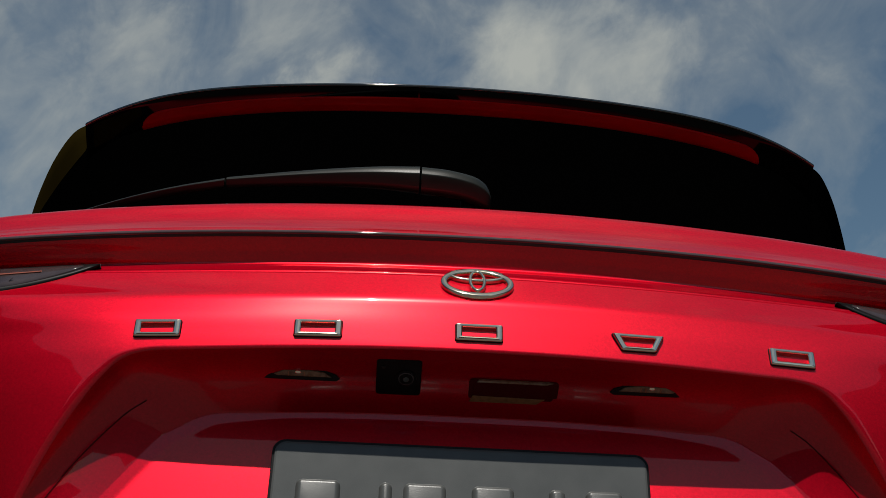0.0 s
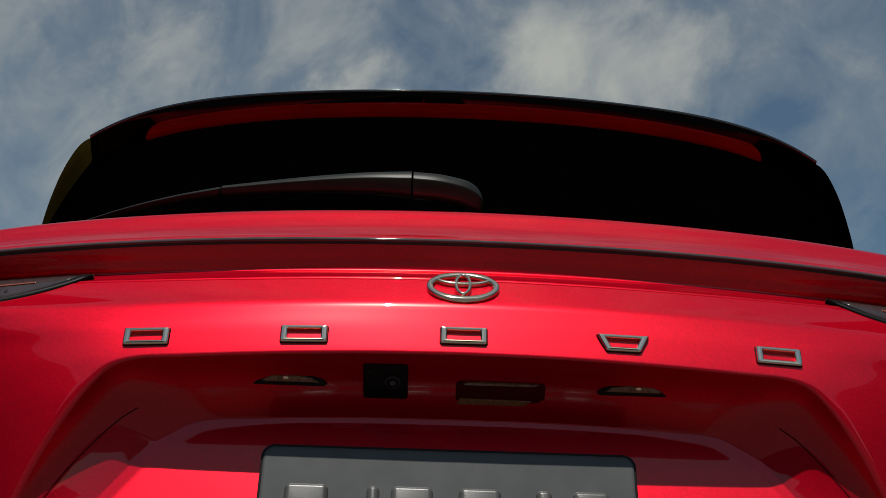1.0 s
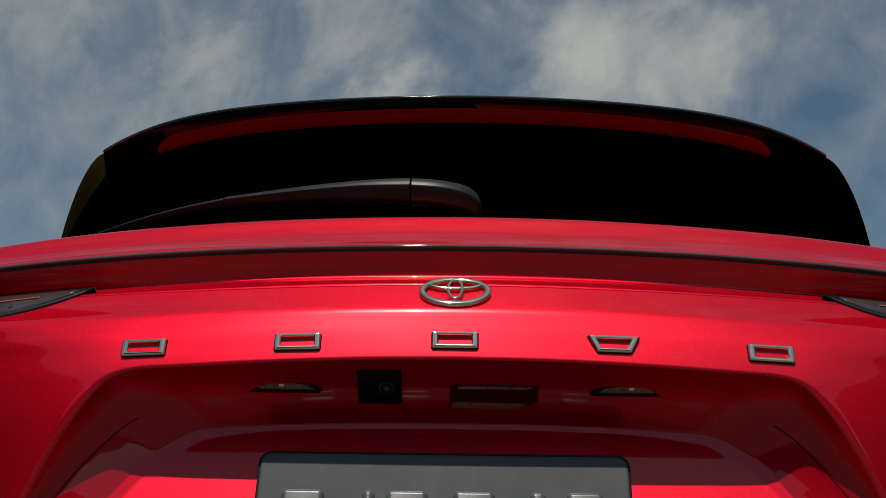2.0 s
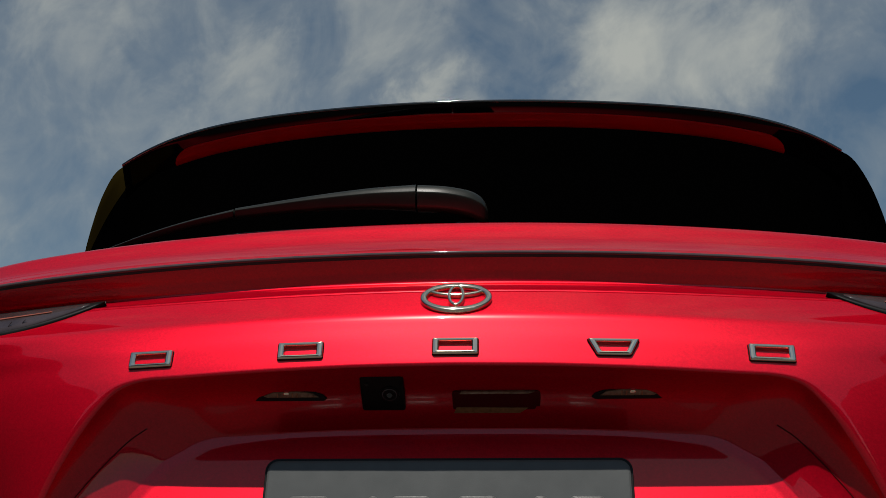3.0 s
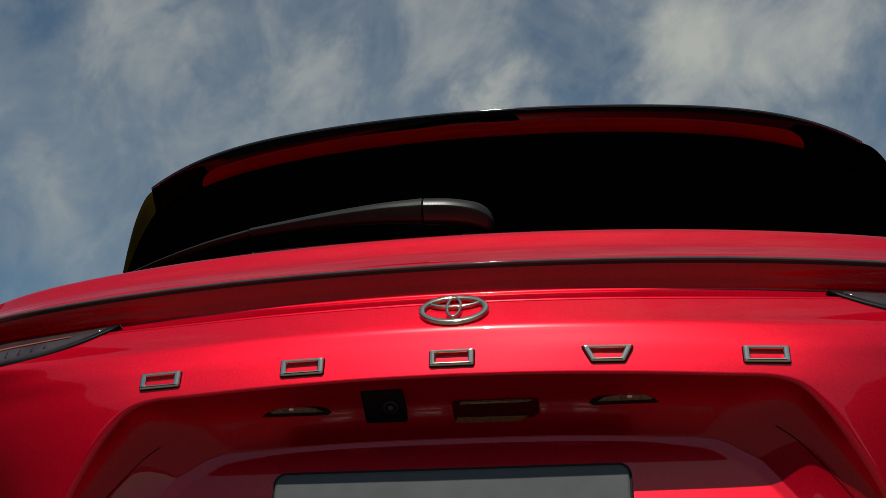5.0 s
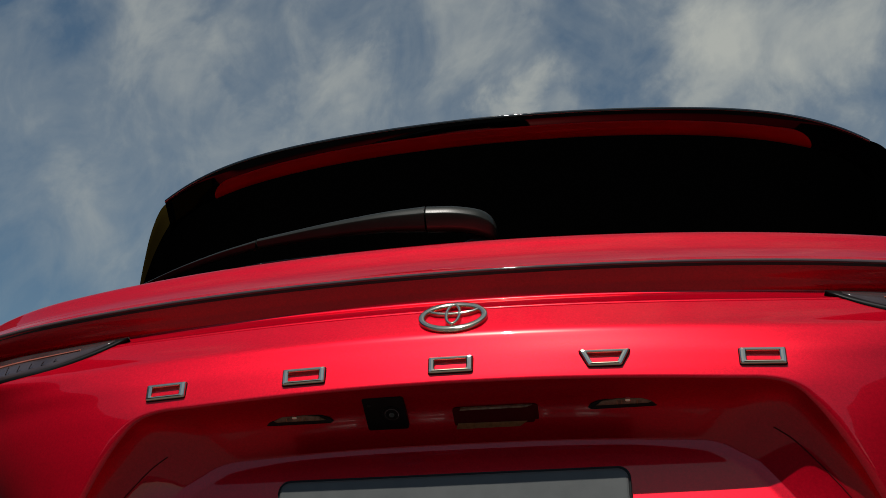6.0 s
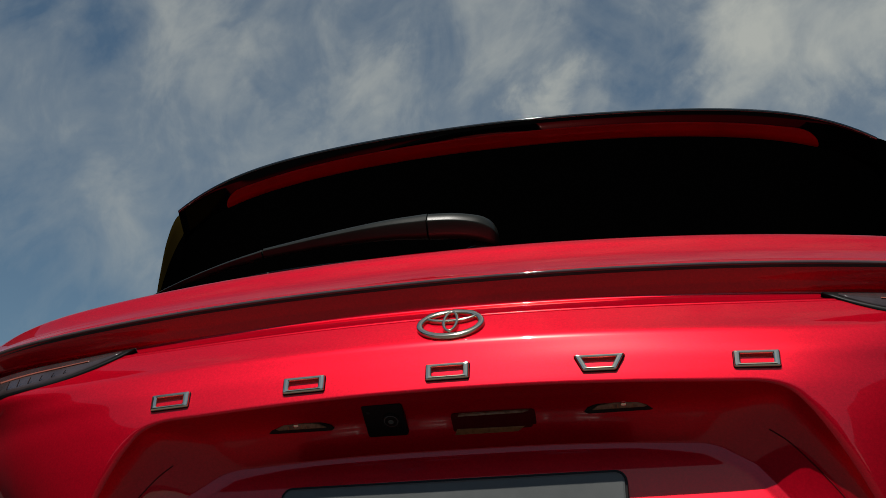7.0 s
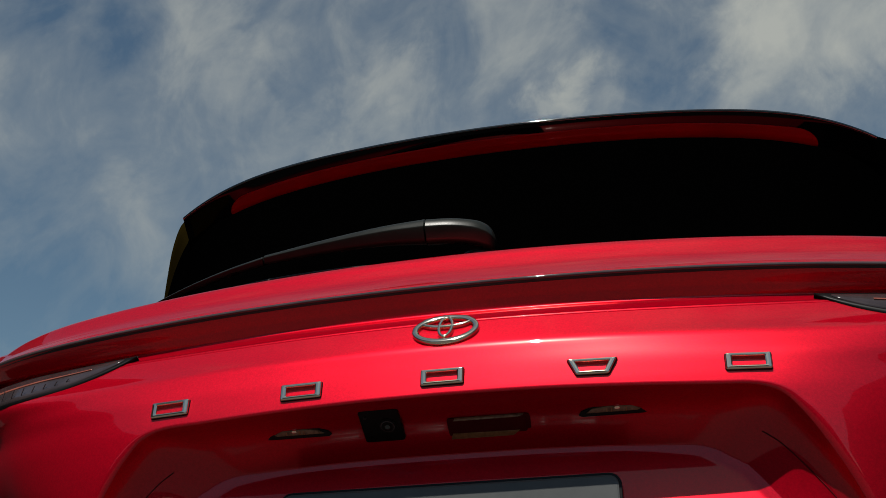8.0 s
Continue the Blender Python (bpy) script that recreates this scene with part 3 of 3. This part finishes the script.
wiper = new("rear_wiper")
wiper.parent = car
wiper["label"] = "satin black rear wiper lying across the window"
arm_line = smooth_steps([(-0.0745, 0.255, 1.2458), (-0.15, 0.265, 1.2498), (-0.25, 0.285, 1.2508), (-0.370, 0.312, 1.2485)], 8)
tube(arm_line, [(0.018 - 0.008 * i / 24, 0.0208 - 0.0128 * i / 24) for i in range(len(arm_line))], WIPER, "wiper_arm", wiper)
blade_line = smooth_steps([(-0.3735, 0.313, 1.2475), (-0.45, 0.333, 1.2390), (-0.53, 0.352, 1.2235), (-0.62, 0.372, 1.1985)], 8)
tube(blade_line, [(0.010, 0.0075 - 0.0035 * i / 24) for i in range(len(blade_line))], WIPER, "blade_cover", wiper, "slim black blade cover")
rubber_line = smooth_steps([(-0.05, 0.300, 1.206), (-0.25, 0.315, 1.214), (-0.42, 0.340, 1.212), (-0.61, 0.378, 1.188)], 8)
tube(rubber_line, [(0.005, 0.007) for _ in rubber_line], RUBBER, "blade_rubber", wiper)
cap_line = smooth_steps([(-0.0715, 0.255, 1.2448), (-0.03, 0.258, 1.2432), (0.005, 0.264, 1.2385), (0.022, 0.270, 1.2330), (0.0310, 0.274, 1.2275), (0.0355, 0.277, 1.2235)], 5)
tube(cap_line, [(0.019 - 0.008 * max(0, (i - 15) / 10) ** 2, 0.0211 - 0.0115 * max(0, (i - 12) / 13) ** 2) for i in range(len(cap_line))], WIPER, "pivot_cap", wiper)
tube([(-0.009, 0.290, 1.215), (0.002, 0.290, 1.217), (0.013, 0.290, 1.215)], [(0.009, 0.022), (0.011, 0.026), (0.009, 0.022)], BLACK, "pivot_shaft", wiper)
dome = [[Vector((0.0065 + r * math.cos(t), 0.290 + 0.8 * r * math.sin(t), 1.204 + h)) for t in [2 * math.pi * k / 24 for k in range(24)]] for r, h in ((0.029, -0.03), (0.0285, 0.004), (0.027, 0.0075), (0.015, 0.0095), (0.001, 0.010))]
link_mesh("pivot_base", *loft(dome, True), WIPER, wiper)


# ---- emblem and badge shapes ----
def ring_mesh(name, centre, ax, az, rx, rz, w, depth, parent, n=64, label=""):
    """A bevelled oval ring in the plane of ax and az."""
    ny = ax.cross(az).normalized()
    if ny.y > 0:
        ny = -ny
    rows = []
    for k in range(n):
        t = 2 * math.pi * k / n
        d = Vector((math.cos(t), math.sin(t)))
        ring = []
        for off, h in ((0, 0), (0.02 * w, 0.70 * depth), (0.08 * w, 0.90 * depth), (0.20 * w, depth), (0.50 * w, 1.05 * depth), (0.80 * w, depth), (0.92 * w, 0.90 * depth), (0.98 * w, 0.70 * depth), (w, 0)):
            ring.append(Vector(centre) + ax * (d.x * (rx - off)) + az * (d.y * (rz - off)) + ny * h)
        rows.append(ring)
    rows.append(rows[0])
    verts, faces = loft(rows)
    return link_mesh(name, verts, faces, CHROME, parent, label)


emblem = new("emblem")
emblem.parent = car
emblem["label"] = "dark chrome oval emblem"
slope = Vector((0, 0.0395, 0.0480)).normalized()
mid = Vector((0, body_y(0, 1.012) - 0.001, 1.012))
across = Vector((1, 0, 0))
ring_mesh("outer_ring", mid, across, slope, 0.0462, 0.0320, 0.0084, 0.0052, emblem)
ring_mesh("cross_oval", mid + slope * 0.0172, across, slope, 0.0362, 0.0142, 0.0052, 0.0050, emblem)
ring_mesh("upright_oval", mid + slope * 0.0035, across, slope, 0.0112, 0.0240, 0.0046, 0.0056, emblem)


def badge(x, z, w, h, taper=0.0):
    """A plain chrome frame set on the tailgate, on a thin black foot."""
    def outline(inset_x, inset_z, r):
        hw, hh = w / 2 - inset_x, h / 2 - inset_z
        return [(px - math.copysign(taper, px) * (0.5 - pz / h), pz) for px, pz in rounded(-hw, -hh, hw, hh, r, 3)]

    def frame_mesh(levels):
        rows = [[Vector((px, y, pz)) for px, pz in outline(ix, iz, r)] for ix, iz, r, y in levels]
        return loft(rows, True)
    bx, bz = 0.0082, 0.0050
    ob = link_mesh("badge_frame", *frame_mesh([(0, 0, 0.0022, 0.002), (0, 0, 0.0022, -0.0036), (0.0005, 0.0005, 0.0019, -0.0046), (0.0016, 0.0014, 0.0014, -0.0054), (0.5 * bx, 0.5 * bz, 0.0015, -0.00574), (bx - 0.0016, bz - 0.0014, 0.0016, -0.0056),
                                               (bx - 0.0004, bz - 0.0004, 0.0014, -0.0048), (bx, bz, 0.0012, -0.0036), (bx, bz, 0.0012, 0.002)]), CHROME, car, "plain dark chrome badge shape")
    ob.data.polygons.foreach_set("use_smooth", [False] * len(ob.data.polygons))
    link_mesh("foot", *frame_mesh([(-0.0007, -0.0007, 0.0024, 0.003), (-0.0007, -0.0007, 0.0024, -0.0012), (0.001, 0.001, 0.002, -0.0012)]), BLACK, ob, "black foot")
    yaw = math.atan(2 * 0.08 * x)
    lean = 0.8 * math.atan2(body_y(x, z + h / 2) - body_y(x, z - h / 2), h)
    ob.matrix_local = Matrix.Translation((x, body_y(x, z), z)) @ Matrix.Rotation(yaw, 4, "Z") @ Matrix.Rotation(-lean, 4, "X") @ Matrix.Rotation(math.atan(2 * 0.05 * x), 4, "Y")
    return ob


for bx, bz, bw, bt in ((-0.383, 0.9282, 0.055, 0.0), (-0.192, 0.9357, 0.057, 0.0), (0.001, 0.9390, 0.057, 0.0), (0.195, 0.9367, 0.064, 0.011), (0.3865, 0.9292, 0.056, 0.0)):
    badge(bx, bz, bw, 0.0228, bt)


# ---- number plate ----
def build_plate():
    lean = math.atan(0.20)
    holder = new("number_plate")
    holder.parent = car
    holder["label"] = "grey embossed number plate in the tailgate recess"
    holder.matrix_local = Matrix.Translation((-0.0115, 0.0560, 0.8095)) @ Matrix.Rotation(-lean, 4, "X")
    w, h = 0.225, 0.150
    # added black sheet, slightly larger, for the dark gap round the plate
    part("backing", prism(rounded(-w - 0.003, -h - 0.003, w + 0.003, 0.0035, 0.016, 6), 0.003, 0.012, 0.001), BLACK, holder, "black sheet that stands for the dark gap round the plate")
    part("plate", prism(rounded(-w, -h, w, 0, 0.014, 6), 0, 0.008, 0.003), PLATE, holder)
    for x0, x1 in ((-0.196, -0.143), (-0.098, -0.082), (-0.069, -0.018), (0.012, 0.063), (0.104, 0.124), (0.148, 0.193)):
        rows = []
        for inset, y in ((0.0, 0.001), (0.0006, -0.0025), (0.0018, -0.0050), (0.0036, -0.0068), (0.0058, -0.0075)):
            rows.append([Vector((px, y, pz)) for px, pz in rounded(x0 + inset, -0.125 + inset, x1 - inset, -0.047 - inset, 0.0078 - inset, 5)])
        verts, faces = loft(rows, True)
        k = len(rows[0])
        faces.append(tuple(range(len(verts) - k, len(verts))))
        link_mesh("raised_bar", verts, faces, PLATE, holder)
    return holder


build_plate()


# ---- fittings in the recess ceiling ----
def ceiling_pose(x, z, y, pitch):
    return Matrix.Translation((x, y, z)) @ Matrix.Rotation(radians(pitch), 4, "X")


def build_camera_module():
    m = new("reversing_camera")
    m.parent = car
    m["label"] = "black reversing camera housing under the tailgate edge"
    m.matrix_local = ceiling_pose(-0.0925, 0.8920, 0.0415, 54)
    part("housing", prism(rounded(-0.0275, -0.0285, 0.0275, 0.0275, 0.004, 4), -0.003, 0.02, 0.002), HOUSING, m)
    for r, y, mat in ((0.0125, -0.0042, HOUSING), (0.0098, -0.0054, SMOKE), (0.0085, -0.0058, HOUSING), (0.004, -0.0066, RIM)):
        pts = [(0.009 + r * math.cos(2 * math.pi * k / 24), r * math.sin(2 * math.pi * k / 24)) for k in range(24)]
        part("lens_ring", prism(pts, y, 0.0, 0.0006), mat, m)
    pts = [(-0.019 + 0.0022 * math.cos(2 * math.pi * k / 12), 0.016 + 0.0022 * math.sin(2 * math.pi * k / 12)) for k in range(12)]
    part("screw", prism(pts, -0.0045, 0.0, 0.0005), WIPER, m)


def build_plate_lamp(x, s):
    m = new("number_plate_lamp")
    m.parent = car
    m["label"] = "small clear number plate lamp in a black housing"
    m.matrix_local = ceiling_pose(x, 0.8915, 0.0462, 46)
    out = [(-0.052, -0.0065), (-0.034, -0.001), (-0.020, 0.0062), (0.014, 0.0072), (0.034, 0.0045), (0.046, -0.001), (0.050, -0.0065), (0.046, -0.0095), (-0.048, -0.0095)]
    part("housing", prism([(s * a, b) for a, b in out][::s], -0.002, 0.01, 0.001), BLACK, m)
    out = [(-0.030, -0.001), (-0.018, 0.0050), (0.012, 0.0058), (0.032, 0.0030), (0.040, -0.003), (-0.026, -0.003)]
    part("lens", prism([(s * a, b) for a, b in out][::s], -0.004, 0.0, 0.001), LENS, m)
    part("bulb", prism(rounded(s * -0.0005 - 0.0035, 0.0012, s * -0.0005 + 0.0035, 0.0056, 0.0018, 3), -0.0052, 0.0, 0.0008), CHROME, m)
    for k in (-0.012, 0.007, 0.013):
        part("lens_rib", prism(rounded(s * k - 0.0007, -0.0022, s * k + 0.0007, 0.0040, 0.0005, 2), -0.0047, 0.0, 0.0002), BRONZE, m)


def build_handle_slot():
    m = new("handle_slot")
    m.parent = car
    m["label"] = "handle slot in the recess ceiling, its dark hollow painted on flat pads"
    m.matrix_local = ceiling_pose(0.0500, 0.8835, 0.0575, 52)
    # flat pads without a hollow: their dark red stands for the slot's inner shade
    part("surround", prism(rounded(-0.0555, -0.0175, 0.0555, 0.0165, 0.005, 4), -0.0012, 0.01, 0.0011), SLOT, m)
    part("slot_shade", prism(rounded(-0.050, -0.013, 0.050, 0.0125, 0.004, 4), -0.0018, 0.0, 0.0005), SLOT, m, "flat pad coloured dark as the shade inside the slot")
    part("metal_edge", prism([(-0.046, 0.0135), (0.040, 0.0135), (0.048, 0.0165), (-0.044, 0.0168)], -0.0032, 0.0, 0.0004), LENS, m, "bronze-coloured edge along the slot's top")
    part("metal_strip", prism([(-0.054, -0.0175), (0.030, -0.0175), (0.040, -0.0095), (-0.050, -0.0080)], -0.0030, 0.0, 0.0004), BRONZE, m, "dull bronze strip")


build_camera_module()
build_plate_lamp(-0.2145, 1)
build_plate_lamp(0.2190, -1)
build_handle_slot()


# ---- tail lamps ----
def build_tail_lamp(s):
    lamp = new("tail_lamp")
    lamp.parent = car
    lamp["label"] = "slim smoked tail lamp with a black rim"

    def lamp_y(x, z):
        return body_y(x, min(z, 1.018)) + 0.8 * max(0.0, z - 1.018)

    def strip(a_top, a_low, off, name, mat):
        rows = []
        for i in range(25):
            f = i / 24
            row = []
            for g0 in (0.0, 0.25, 0.5, 0.75, 1.0):
                p = a_top(f).lerp(a_low(f), g0)
                row.append(Vector((s * p.x, lamp_y(p.x, p.y) - off * (0.5 + 0.5 * min(1, 4 * g0 * (1 - g0) + 0.4)), p.y)))
            rows.append(row)
        verts, faces = loft(rows)
        ob = link_mesh(name, verts, faces, mat, lamp)
        sol = ob.modifiers.new("thick", "SOLIDIFY")
        sol.thickness, sol.offset = (0.012 if name == "rim" else 0.004), -1.0
        return ob
    def top(x, inset=0.0):
        return 1.0370 - 0.060 * (x - 0.487) - inset

    def low(x, inset=0.0):
        return 1.0360 - 0.075 * (1 - math.exp(-(x - 0.487) / 0.115)) + inset

    def at(x, z):
        return Vector((x, z, 0))

    def span(x0):
        return lambda f: x0 + (0.788 - x0) * f

    rim, lens, glow = span(0.487), span(0.508), span(0.560)
    strip(lambda f: at(rim(f), top(rim(f))), lambda f: at(rim(f), low(rim(f)) - 0.0010), 0.003, "rim", BLACK)
    strip(lambda f: at(lens(f), top(lens(f), 0.0020)), lambda f: at(lens(f), min(top(lens(f), 0.0028), low(lens(f), 0.0050))), 0.0046, "lens", SMOKE)
    strip(lambda f: at(glow(f), top(glow(f), 0.0095 + 0.004 * f)), lambda f: at(glow(f), top(glow(f), 0.0125 + 0.008 * f)), 0.0062, "red_strip", ORANGE)
    for k in range(7):
        x = 0.596 + 0.019 * k
        z0, z1 = low(x, 0.0145), low(x, 0.0145) + 0.0045 + 0.0016 * k
        y = lamp_y(x, z0) - 0.0060
        bm = prism([(s * x, z0), (s * (x + 0.0009), z0), (s * (x - 0.0031), z1), (s * (x - 0.0040), z1)], y, y + 0.0015)
        part("reflector_rib", bm, EDGE_AND_RIB_GREY, lamp)


build_tail_lamp(-1)
build_tail_lamp(1)
